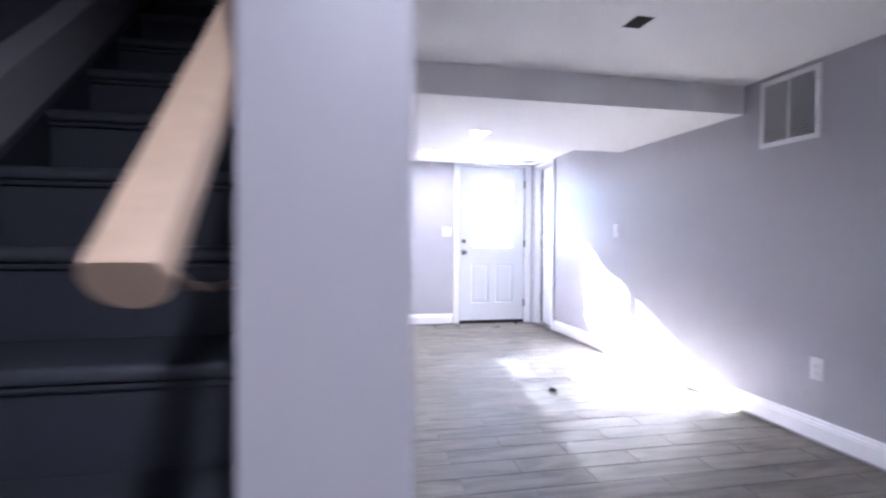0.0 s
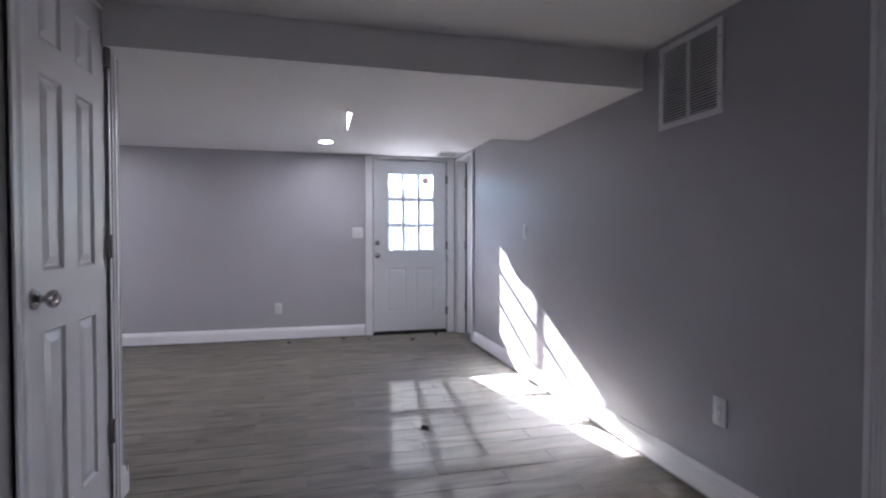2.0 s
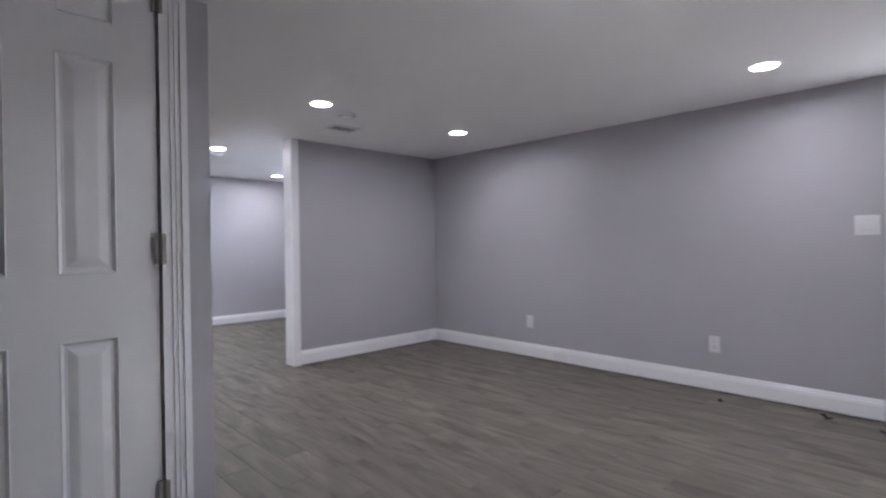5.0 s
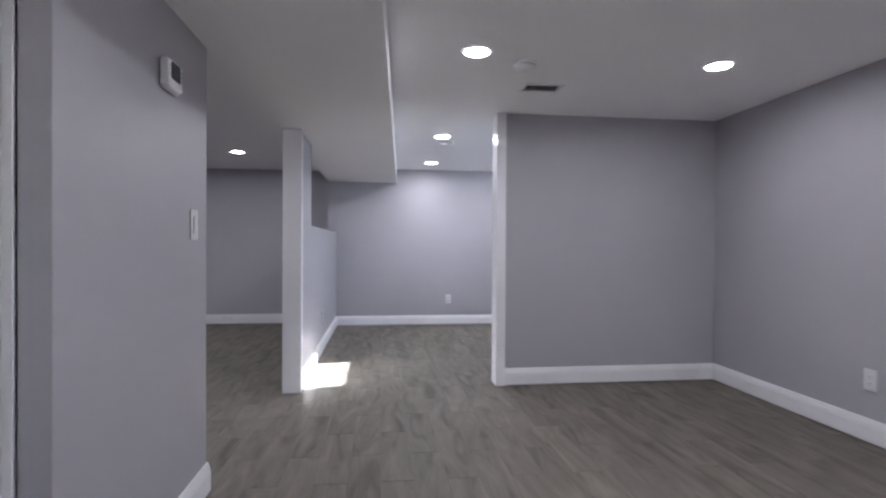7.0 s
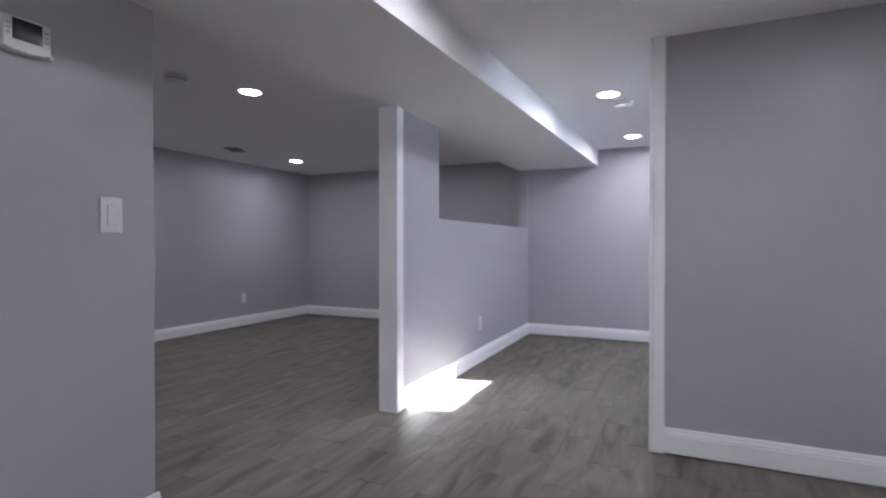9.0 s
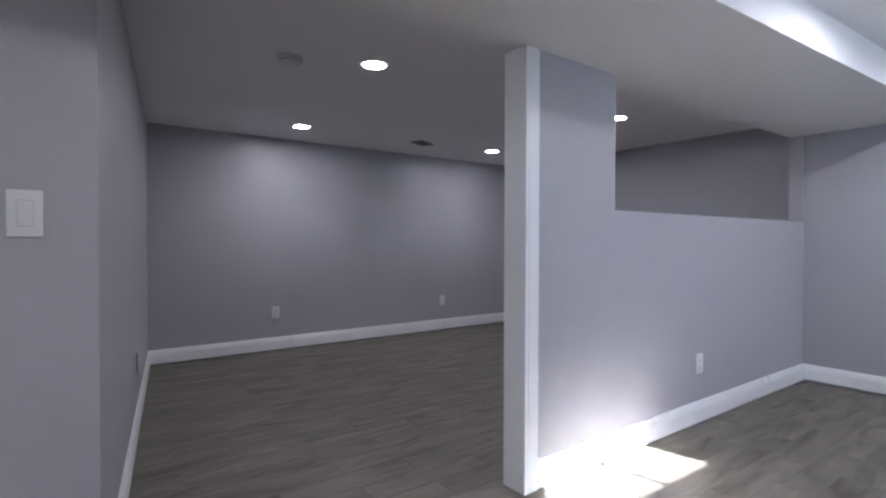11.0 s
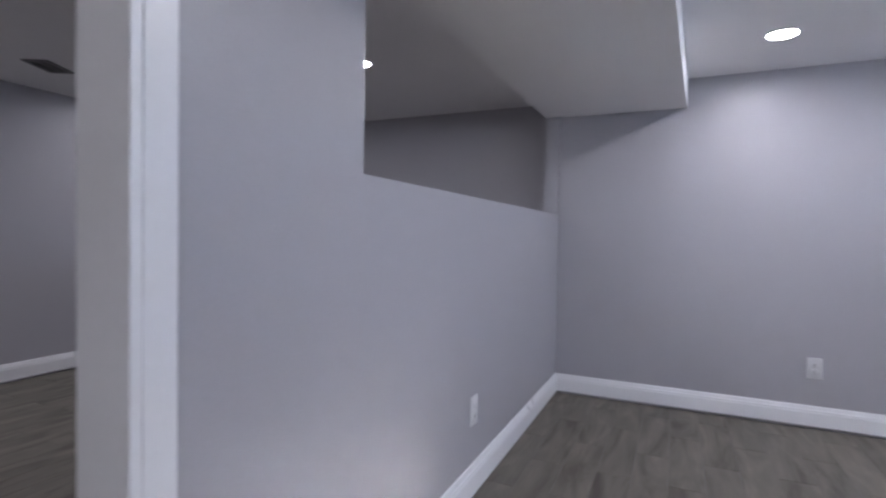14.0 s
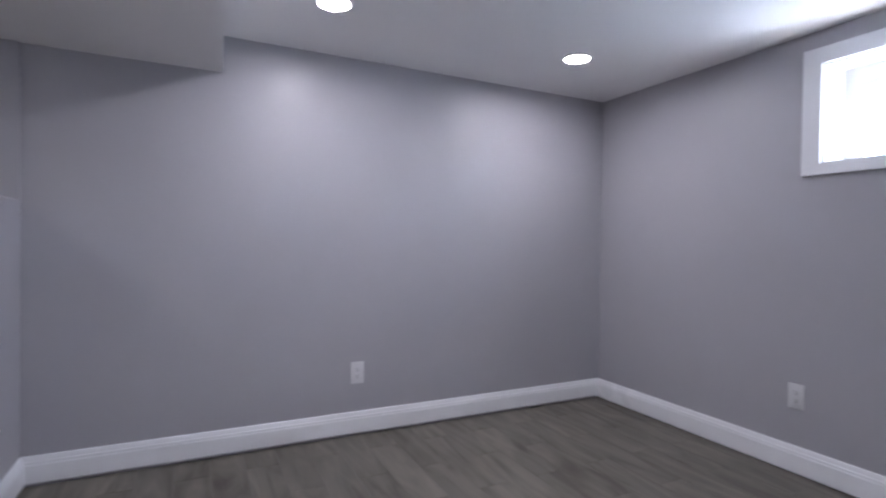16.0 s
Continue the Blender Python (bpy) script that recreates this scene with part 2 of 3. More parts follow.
structure("wall_east", slab(
    (0.0, 0.14, -0.065, 0.0, -0.16, 2.3), (0.0, 0.14, -0.63, -0.065, 2.045, 2.3), (0.0, 0.14, -4.77, -0.63, -0.16, 2.3),
    (0.0, 0.14, -5.56, -4.77, 2.045, 2.3), (0.0, 0.14, -7.72, -5.56, -0.16, 2.3)), PAINT, "long grey painted wall with a satin sheen", "wall")
structure("wall_east_backing", slab((0.20, 0.26, -7.72, 0.28, -0.16, 2.3)), PAINT, "plain grey wall behind the side doors", "wall")
structure("wall_hall_south", slab((-3.60, 0.0, -7.72, -7.60, -0.16, 3.6)), PAINT, "plain grey painted wall closing the hall", "wall")
structure("wall_room_south", slab((-8.60, -3.499, -6.82, -6.70, -0.16, 2.3)), PAINT, "grey painted wall of the far room", "wall")
structure("wall_west_far_room", slab((-8.60, -8.34, -6.70, -3.34, -0.16, 2.3)), PAINT, "grey painted end wall of the far room", "wall")
structure("wall_west", slab((-8.60, -8.03, -3.34, 0.0, -0.16, 2.3)), PAINT, "grey painted end wall with lamp light on it", "wall")
structure("partition_wall", slab((-5.15, -5.03, -1.77, 0.0, -0.006, CEIL + 0.02)), PAINT, "short grey painted partition wall with a white trimmed end", "wall")
structure("half_wall", slab((-8.03, -5.0, -3.345, -3.245, -0.006, 1.233), (-5.616, -5.0, -3.345, -3.245, 1.233, SOFFIT + 0.01)), PAINT,
          "grey painted half wall with an open pass-through above", "wall")

structure("wall_pilaster", slab((-8.03, -8.012, -3.345, -3.247, 1.2335, SOFFIT + 0.005)), PAINT, "narrow grey painted pilaster where the half wall meets the end wall", "wall")

# the block that holds the staircase and the closet under it
structure("wall_stair_east", slab(
    (-2.64, -2.475, -3.53, -3.40, -0.006, CEIL + 0.02), (-2.64, -2.475, -4.186, -3.53, 2.045, CEIL + 0.02), (-2.64, -2.475, -5.90, -4.186, -0.006, CEIL + 0.02)),
    PAINT, "grey painted wall beside the staircase", "wall")
structure("wall_stair_north", slab((-3.50, -2.64, -3.50, -3.40, -0.006, 3.6)), PAINT, "grey painted wall with a thermostat", "wall")
structure("wall_stair_west", slab((-3.499, -3.40, -7.60, -3.50, -0.006, 3.6)), SHADED_STAIR_WALL, "grey stairwell wall with its shade painted in", "wall")
structure("wall_room_east", prism([(-3.5005, -3.40), (-3.97, -6.70), (-3.5005, -6.70)], -0.006, CEIL + 0.02), PAINT, "grey painted side wall of the far room", "wall")
structure("wall_stair_upper", slab((-2.64, -2.475, -7.60, -3.50, CEIL + 0.16, 3.6)), SHADED_STAIR_WALL, "plain wall above the stair opening", "wall")

structure("ceiling", slab((-8.60, 0.2, -3.48, 0.28, CEIL, CEIL + 0.15), (-8.60, -3.499, -6.82, -3.48, CEIL, CEIL + 0.15),
                          (-2.64, 0.2, -7.72, -3.48, CEIL, CEIL + 0.15), (-3.66, -2.64, -7.72, -6.3, CEIL, CEIL + 0.15)),
          CEIL_PAINT, "matt white drywall ceiling", "ceiling")
structure("ceiling_stairwell", slab((-3.66, -2.45, -7.72, -3.36, 3.6, 3.7)), SHADED_STAIR_WALL, "plain ceiling over the stairs", "ceiling")
structure("ceiling_soffit", prism([(-8.03, -3.345), (-3.52, -3.40), (-2.475, -3.396), (-2.475, -3.58), (0.0, -3.58), (0.0, -2.13),
                                   (-1.42, -2.13), (-1.42, -2.72), (-8.03, -2.46)], SOFFIT, CEIL + 0.01), CEIL_PAINT,
          "boxed-in white drywall soffit running the length of the basement", "ceiling")


# ---- trim ----
BASE_PROFILE = [(0.0, 0.008), (0.016, 0.008), (0.016, 0.094), (0.0135, 0.1), (0.0135, 0.108), (0.010, 0.113), (0.008, 0.122), (0.005, 0.131), (0.0, 0.134)]


def baseboard(a, b, side, gap=0.010):
    """A moulded board along the wall from a to b; side: the unit way off the wall; gap: its height over the floor."""
    bm = bmesh.new()
    ends = []
    for p in (a, b):
        ends.append([bm.verts.new((p[0] + side[0] * d, p[1] + side[1] * d, max(z, gap) if z < 0.02 else z)) for d, z in BASE_PROFILE])
    k = len(BASE_PROFILE)
    for i in range(k):
        j = (i + 1) % k
        bm.faces.new((ends[0][i], ends[0][j], ends[1][j], ends[1][i]))
    bm.faces.new(ends[0])
    bm.faces.new(ends[1][::-1])
    structure("baseboard", bm, TRIM_PAINT, "white moulded baseboard with a dark gap at the floor", "baseboard")


for run in (((-5.03, 0.0), (-1.095, 0.0), (0, -1)), ((0.0, -0.71), (0.0, -4.70), (-1, 0), 0.019), ((0.0, -5.64), (0.0, -7.60), (-1, 0)),
            ((-5.03, -1.717), (-5.03, 0.0), (1, 0)), ((-8.03, -3.245), (-8.03, 0.0), (1, 0), 0.018), ((-8.03, 0.0), (-5.15, 0.0), (0, -1)),
            ((-8.03, -3.245), (-5.063, -3.245), (0, 1)), ((-8.03, -3.345), (-5.063, -3.345), (0, -1)), ((-8.34, -6.70), (-8.34, -3.345), (1, 0)),
            ((-8.34, -6.70), (-3.97, -6.70), (0, 1), 0.017), ((-3.97, -6.70), (-3.5005, -3.40), (-0.99, 0.141)), ((-3.516, -3.40), (-2.459, -3.40), (0, 1)),
            ((-2.475, -3.47), (-2.475, -3.40), (1, 0)), ((-2.475, -5.90), (-2.475, -4.246), (1, 0)), ((-5.15, -1.717), (-5.15, 0.0), (-1, 0)),
            ((-3.60, -7.60), (0.0, -7.60), (0, 1))):
    baseboard(*run)


def trim(name, bm, label):
    structure(name, bm, TRIM_PAINT, label, "trim")


def casing(axis, side, at, lo, hi, top, w=0.08, t=0.017):
    """Fluted casing round an opening from lo to hi along an axis in the wall plane `at`; side: +1 or -1 off the wall."""
    spans = []
    def strip(a, b, z0, z1, d):
        lo_d, hi_d = sorted((at + side * 0.0, at + side * d))
        spans.append((a, b, lo_d, hi_d, z0, z1) if axis == "x" else (lo_d, hi_d, a, b, z0, z1))
    for a, s in ((lo - w, 1), (hi, -1)):
        strip(a, a + w, 0.003, top, t * 0.55)
        for k, (f0, f1, d) in enumerate(((0.0, 0.26, 1.0), (0.36, 0.46, 0.86), (0.54, 0.64, 0.86), (0.74, 1.0, 0.72))):
            u0, u1 = (f0, f1) if s > 0 else (1 - f1, 1 - f0)
            strip(a + w * u0, a + w * u1, 0.003, top, t * d)
    strip(lo - w, hi + w, top, top + w * 0.26 if top + w > CEIL else top + w, t * 0.9)
    trim("door_casing", slab(*spans), "white fluted door casing")


casing("x", -1, 0.0, -1.01, -0.11, 2.052, 0.075)
casing("y", -1, 0.0, -0.62, -0.077, 2.04, 0.072)
casing("y", -1, 0.0, -5.55, -4.78, 2.04, 0.075)
casing("y", 1, -2.475, -4.166, -3.55, 2.04, 0.078)


def jamb(name, spans):
    trim(name, slab(*spans), "white painted door jamb")


jamb("door_jamb", ((-1.03, -1.003, 0.0, 0.14, 0.0, 2.05), (-0.117, -0.09, 0.0, 0.14, 0.0, 2.05), (-1.03, -0.09, 0.0, 0.14, 2.04, 2.055),
                   (-0.985, -0.135, 0.052, 0.075, 2.005, 2.04), (-1.003, -0.985, 0.052, 0.075, 0.0, 2.04), (-0.135, -0.117, 0.052, 0.075, 0.0, 2.04)))
jamb("door_jamb", ((0.0, 0.13, -0.085, -0.065, 0.0, 2.04), (0.0, 0.13, -0.63, -0.61, 0.0, 2.04), (0.0, 0.13, -0.61, -0.085, 2.03, 2.045)))
jamb("door_jamb", ((0.0, 0.13, -4.79, -4.77, 0.0, 2.04), (0.0, 0.13, -5.56, -5.54, 0.0, 2.04), (0.0, 0.13, -5.54, -4.79, 2.03, 2.045)))
jamb("door_jamb", ((-2.62, -2.475, -3.55, -3.53, 0.0, 2.04), (-2.62, -2.475, -4.186, -4.168, 0.0, 2.04), (-2.62, -2.475, -4.168, -3.55, 2.03, 2.045)))


def end_cap(name, spans, label):
    bm = bmesh.new()
    for s in spans:
        box(bm, *s)
    bmesh.ops.bevel(bm, geom=bm.edges[:], offset=0.0025, segments=2, affect="EDGES", profile=0.5)
    trim(name, bm, label)


end_cap("wall_end_trim", ((-5.0, -4.98, -3.361, -3.229, 0.001, SOFFIT - 0.001), (-5.062, -5.001, -3.244, -3.230, 0.001, SOFFIT - 0.001),
                          (-5.062, -5.001, -3.360, -3.346, 0.001, SOFFIT - 0.001)), "white boards capping the end of the half wall")
end_cap("wall_end_trim", ((-5.165, -5.012, -1.79, -1.771, 0.001, CEIL - 0.001), (-5.029, -5.012, -1.770, -1.718, 0.001, CEIL - 0.001),
                          (-5.168, -5.151, -1.770, -1.718, 0.001, CEIL - 0.001)), "white boards capping the end of the partition")
# ---- lamps, smoke detectors and vents on the ceiling ----
def lamp_data(name, watts):
    light = bpy.data.lights.new(name, "AREA")
    light.shape, light.size, light.energy = "DISK", 0.14, watts
    light.color, light.spread = (0.925, 0.935, 1.0), radians(175)
    return light


# the small north-west room's lamps burn brightest, those of the large rooms are dimmed
full_light, half_light, low_light, hall_light = (lamp_data("lamp_light", LAMP_WATTS * share) for share in (0.54, 0.31, 0.36, 0.44))


def recessed_light(x, y):
    ob = thing("recessed_light", "round white recessed ceiling light, switched on", "ceiling light", "recessed ceiling lights", pose(x, y, CEIL))
    part("trim_ring", lathe([(0.065, 0.001), (0.080, 0.001), (0.082, -0.002), (0.079, -0.006), (0.070, -0.008), (0.065, -0.005), (0.065, 0.001)], 40), PLASTIC, ob, smooth=True)
    part("lens", lathe([(0.0, -0.0055), (0.05, -0.0055), (0.0645, -0.0035), (0.0645, 0.001), (0.0, 0.001)], 40), LENS, ob, "glowing white diffuser", True)
    light = new("lamp_light", hall_light if y < -7.0 else half_light if y < -3.2 else low_light if x > -5.2 and y > -3.2 else full_light)
    light.matrix_world = pose(x, y, CEIL - 0.012)
    return ob


for spot in LAMPS:
    recessed_light(*spot)


def smoke_detector(x, y):
    ob = thing("smoke_detector", "round white plastic smoke detector on the ceiling", "smoke detector", "smoke detectors", pose(x, y, CEIL))
    part("base", lathe([(0.0, 0.001), (0.068, 0.001), (0.07, -0.003), (0.07, -0.012), (0.066, -0.014), (0.0, -0.014)], 36), PLASTIC, ob, smooth=True)
    part("cover", lathe([(0.058, -0.0135), (0.063, -0.017), (0.061, -0.027), (0.05, -0.036), (0.03, -0.040), (0.0, -0.041)], 36), PLASTIC, ob, smooth=True)
    part("sensor_slot", lathe([(0.0632, -0.0185), (0.0642, -0.0185), (0.0636, -0.0235), (0.0626, -0.0235), (0.0632, -0.0185)], 36), GREY_PLASTIC, ob, "grey sensing slot")
    part("test_button", lathe([(0.012, -0.0395), (0.012, -0.0425), (0.009, -0.0435), (0.0, -0.0435)], 20), PLASTIC, ob, smooth=True)
    return ob


for spot in ((-3.97, -1.88), (-6.17, -2.03), (-4.42, -4.47)):
    smoke_detector(*spot)


def ceiling_vent(x, y, w, d, turn, mat, label, slats=8, border=0.022, split=True):
    ob = thing("ceiling_vent", label, "vent", m=pose(x, y, CEIL, 0, 0, turn))
    part("frame", slab((-w / 2, w / 2, -d / 2, -d / 2 + border, -0.008, 0.0), (-w / 2, w / 2, d / 2 - border, d / 2, -0.008, 0.0),
                       (-w / 2, -w / 2 + border, -d / 2 + border, d / 2 - border, -0.008, 0.0), (w / 2 - border, w / 2, -d / 2 + border, d / 2 - border, -0.008, 0.0)), mat, ob)
    part("backing", slab((-w / 2 + border, w / 2 - border, -d / 2 + border, d / 2 - border, -0.0012, 0.0)), DARK, ob, "black sheet for the shaded duct behind the slats")
    if split:
        part("divider", slab((-w / 2 + border, w / 2 - border, -0.005, 0.005, -0.007, -0.0012)), mat, ob)
    for k in range(slats):
        px = -w / 2 + border + (w - 2 * border) * (k + 0.5) / slats
        for s in (-1, 1) if split else (1,):
            lo_y = (0.006 if s > 0 else -d / 2 + border) if split else -d / 2 + border
            bm = slab((-0.0012, 0.0012, lo_y, d / 2 - border if s > 0 else -0.006, -0.003, 0.003))
            part("slat", bm, mat, ob, at=pose(px, 0, -0.0062, 0, 35 * s, 0))
    return ob


ceiling_vent(-0.185, -0.27, 0.22, 0.26, 0, VENT_METAL, "small white ceiling vent with dark slots by the entry door", 2, 0.018)
ceiling_vent(-4.38, -1.65, 0.26, 0.16, 90, VENT_METAL, "white slatted ceiling register", 9, 0.022, False)
ceiling_vent(-6.35, -6.05, 0.24, 0.15, 27, BROWN_METAL, "dark slatted ceiling register", 8)

hole = thing("ceiling_duct_opening", "small open square duct hole in the white ceiling", "vent", m=pose(-1.217, -4.30, CEIL))
part("duct_mouth", slab((-0.045, 0.045, -0.062, 0.062, -0.003, 0.001)), DARK, hole, "black sheet for the shade in the open duct")
part("rim", slab((-0.05, -0.045, -0.067, 0.067, -0.004, 0.0), (0.045, 0.05, -0.067, 0.067, -0.004, 0.0), (-0.045, 0.045, -0.067, -0.062, -0.004, 0.0), (-0.045, 0.045, 0.062, 0.067, -0.004, 0.0)), CEIL_PAINT, hole)


def return_grille():
    """A louvred return-air grille on the east wall, built facing -y and turned."""
    w, h, b = 0.40, 0.40, 0.028
    ob = thing("return_air_grille", "white louvred metal return air grille high on the wall", "vent", m=pose(0.0, -3.915, 1.855, 0, 0, -90))
    fr = bmesh.new()
    for s in ((-w / 2, w / 2, -0.009, 0.0, -h / 2, -h / 2 + b), (-w / 2, w / 2, -0.009, 0.0, h / 2 - b, h / 2),
              (-w / 2, -w / 2 + b, -0.009, 0.0, -h / 2 + b, h / 2 - b), (w / 2 - b, w / 2, -0.009, 0.0, -h / 2 + b, h / 2 - b)):
        box(fr, *s)
    part("frame", fr, VENT_METAL, ob)
    part("backing", slab((-w / 2 + b, w / 2 - b, -0.0015, -0.0002, -h / 2 + b, h / 2 - b)), DARK, ob, "black sheet for the shaded duct behind the louvres")
    part("mullion", slab((-0.007, 0.007, -0.011, -0.0015, -h / 2 + b, h / 2 - b)), VENT_METAL, ob)
    n = 26
    for k in range(n):
        z = -h / 2 + b + (h - 2 * b) * (k + 0.5) / n
        for x0, x1 in ((-w / 2 + b, -0.007), (0.007, w / 2 - b)):
            part("louvre", slab((x0, x1, -0.0085, 0.0085, -0.0007, 0.0007)), VENT_METAL, ob, at=pose(0, -0.0062, z, -14, 0, 0))
    for x in (-w / 2 + 0.012, w / 2 - 0.012):
        for z in (-0.12, 0.12):
            part("screw", lathe([(0.0, 0.0), (0.0045, 0.0), (0.0035, 0.002), (0.0, 0.0025)], 12), HINGE_METAL, ob, "small screw", at=pose(x, -0.009, z, 90, 0, 0))


return_grille()


# ---- outlets, switches and thermostat ----
def wall_pose(x, y, z, facing):
    return pose(x, y, z, 0, 0, {"-y": 0, "-x": -90, "+x": 90, "+y": 180}[facing])


def outlet(x, y, z, facing, label="white duplex wall outlet with its cover plate"):
    ob = thing("wall_outlet", label, "outlet", "wall outlets", wall_pose(x, y, z, facing))
    part("cover_plate", soft_box(-0.037, 0.037, -0.006, -0.0005, -0.060, 0.060, 0.0022), PLASTIC, ob, smooth=True)
    for dz in (-0.0195, 0.0195):
        face = part("receptacle", soft_box(-0.0165, 0.0165, -0.0085, -0.0055, dz - 0.0145, dz + 0.0145, 0.0012), PLASTIC, ob, smooth=True)
        for s in ((-0.0075, -0.0055, -0.0089, -0.0083, dz - 0.001, dz + 0.008), (0.0055, 0.0075, -0.0089, -0.0083, dz, dz + 0.007), (-0.0025, 0.0025, -0.0089, -0.0083, dz - 0.0105, dz - 0.006)):
            part("slot", slab(s), DARK, face, "black patch for the shade in a contact slot")
    part("screw", lathe([(0.0, 0.0), (0.003, 0.0), (0.0025, 0.0012), (0.0, 0.0014)], 10), PLASTIC, ob, at=pose(0, -0.006, 0, 90, 0, 0))
    return ob


for o in ((-2.044, 0, 0.345, "-y"), (-3.70, 0, 0.345, "-y"), (0, -4.12, 0.40, "-x"), (-8.03, -1.76, 0.35, "+x"), (-6.45, -3.245, 0.355, "+y"),
          (-5.06, -6.70, 0.375, "+y"), (-7.08, -6.70, 0.36, "+y"), (-6.71, 0, 0.37, "-y"), (-3.75, -5.15, 0.36, "-x")):
    outlet(*o)


def rocker_switch(x, y, z, facing, gangs, label):
    w = 0.037 + 0.023 * (gangs - 1)
    ob = thing("light_switch", label, "light switch", "light switches", wall_pose(x, y, z, facing))
    part("cover_plate", soft_box(-w, w, -0.0065, -0.0005, -0.060, 0.060, 0.0024), PLASTIC, ob, smooth=True)
    for g in range(gangs):
        cx = (g - (gangs - 1) / 2) * 0.046
        # Grey strip paints in the shadow round the rocker.
        part("joint_shade_strip", slab((cx - 0.0172, cx + 0.0172, -0.0068, -0.006, -0.0342, 0.0342)), GREY_PLASTIC, ob, "thin grey strip drawn as a shadow joint")
        rk = soft_box(-0.0158, 0.0158, -0.005, 0.002, -0.0325, 0.0325, 0.0012)
        part("rocker", rk, PLASTIC, ob, smooth=True, at=pose(cx, -0.0068, 0, 3.5, 0, 0))
    for dz in (-0.048, 0.048):
        part("screw", lathe([(0.0, 0.0), (0.003, 0.0), (0.0024, 0.001), (0.0, 0.0012)], 10), PLASTIC, ob, at=pose(0, -0.0065, dz, 90, 0, 0))
    return ob


rocker_switch(-1.175, 0, 1.187, "-y", 2, "white double rocker light switch beside the entry door")
rocker_switch(0, -2.07, 1.18, "-x", 1, "white single light switch on the long wall")
rocker_switch(-3.345, -3.40, 1.146, "+y", 1, "white single rocker light switch below the thermostat")

thermo = thing("thermostat", "white wall thermostat with a dark display and a bowed lower edge", "thermostat", m=wall_pose(-3.095, -3.40, 1.65, "+y"))
part("wall_plate", soft_box(-0.058, 0.07, -0.008, -0.0005, -0.05, 0.045, 0.003), PLASTIC, thermo, smooth=True)
shell = bmesh.new()
BOW = [(-0.064, 0.046), (-0.064, -0.042), (-0.04, -0.049), (0.0, -0.052), (0.035, -0.049), (0.058, -0.042), (0.058, 0.046), (0.02, 0.0485), (-0.03, 0.0485)]
back, front, lip = ([shell.verts.new((x * f, y, z * f)) for x, z in BOW] for y, f in ((-0.007, 1.0), (-0.027, 1.0), (-0.031, 0.94)))
for a, b in ((back, front), (front, lip)):
    for k in range(len(BOW)):
        j = (k + 1) % len(BOW)
        shell.faces.new((a[k], a[j], b[j], b[k]))
shell.faces.new(lip)
shell.faces.new(back[::-1])
part("body", shell, PLASTIC, thermo)
part("display", soft_box(-0.042, 0.034, -0.0325, -0.0305, -0.018, 0.042, 0.0008, 1), SCREEN, thermo, "dark display")
part("display_window", slab((-0.035, 0.027, -0.0332, -0.0325, -0.008, 0.026)), material("unlit_lcd", (0.035, 0.04, 0.05), 0.2), thermo, "slate lcd window")
for k in range(3):
    for x in (-0.0575, 0.0385):
        part("button", soft_box(x, x + 0.0125, -0.0325, -0.0305, 0.020 - 0.014 * k, 0.028 - 0.014 * k, 0.001), GREY_PLASTIC, thermo)
part("side_tab", soft_box(0.0585, 0.073, -0.014, -0.001, -0.047, -0.030, 0.002), PLASTIC, thermo, smooth=True)


# ---- doors ----
def hinge(parent, x, y, z, turn=0):
    h = part("hinge", soft_box(-0.018, 0.014, -0.004, 0.003, -0.046, 0.046, 0.0012), HINGE_METAL, parent, "dull steel hinge", at=pose(x, y - 0.008, z, 0, 0, turn))
    part("knuckle", lathe([(0.0, -0.048), (0.007, -0.048), (0.007, 0.048), (0.0, 0.048)], 12), HINGE_METAL, h, smooth=True, at=pose(0, -0.006, 0))


def knob(parent, x, y, z):
    k = part("knob", lathe([(0.0, 0.066), (0.016, 0.065), (0.026, 0.058), (0.028, 0.049), (0.024, 0.04), (0.013, 0.034), (0.011, 0.01), (0.0, 0.01)], 28), NICKEL, parent, "satin nickel door knob", True, pose(x, y, z, 90, 0, 0))
    part("rosette", lathe([(0.0, 0.012), (0.024, 0.011), (0.031, 0.006), (0.033, 0.0), (0.0, 0.0)], 28), NICKEL, k, smooth=True)


def frustum(x0, x1, y_base, y_top, z0, z1, inset):
    bm = bmesh.new()
    a = [bm.verts.new(p) for p in ((x0, y_base, z0), (x1, y_base, z0), (x1, y_base, z1), (x0, y_base, z1))]
    b = [bm.verts.new(p) for p in ((x0 + inset, y_top, z0 + inset), (x1 - inset, y_top, z0 + inset), (x1 - inset, y_top, z1 - inset), (x0 + inset, y_top, z1 - inset))]
    bm.faces.new(b)
    bm.faces.new(a[::-1])
    for i in range(4):
        j = (i + 1) % 4
        bm.faces.new((a[i], a[j], b[j], b[i]))
    return bm


def panel_recess(x0, x1, z0, z1, depth=0.008, slope=0.012):
    """The sloped sides of a sunk panel, from the face at y=0 inwards, and the moulded raised field in it."""
    bm = bmesh.new()
    def ring(i, y):
        return [bm.verts.new(p) for p in ((x0 + i, y, z0 + i), (x1 - i, y, z0 + i), (x1 - i, y, z1 - i), (x0 + i, y, z1 - i))]
    rings = [ring(0, 0.0), ring(0.003, -0.0015), ring(slope, depth), ring(slope + 0.008, depth), ring(slope + 0.03, 0.0015), ring(slope + 0.034, 0.001)]
    for a, b in zip(rings, rings[1:]):
        for i in range(4):
            j = (i + 1) % 4
            bm.faces.new((a[i], a[j], b[j], b[i]))
    bm.faces.new(rings[-1])
    return bm


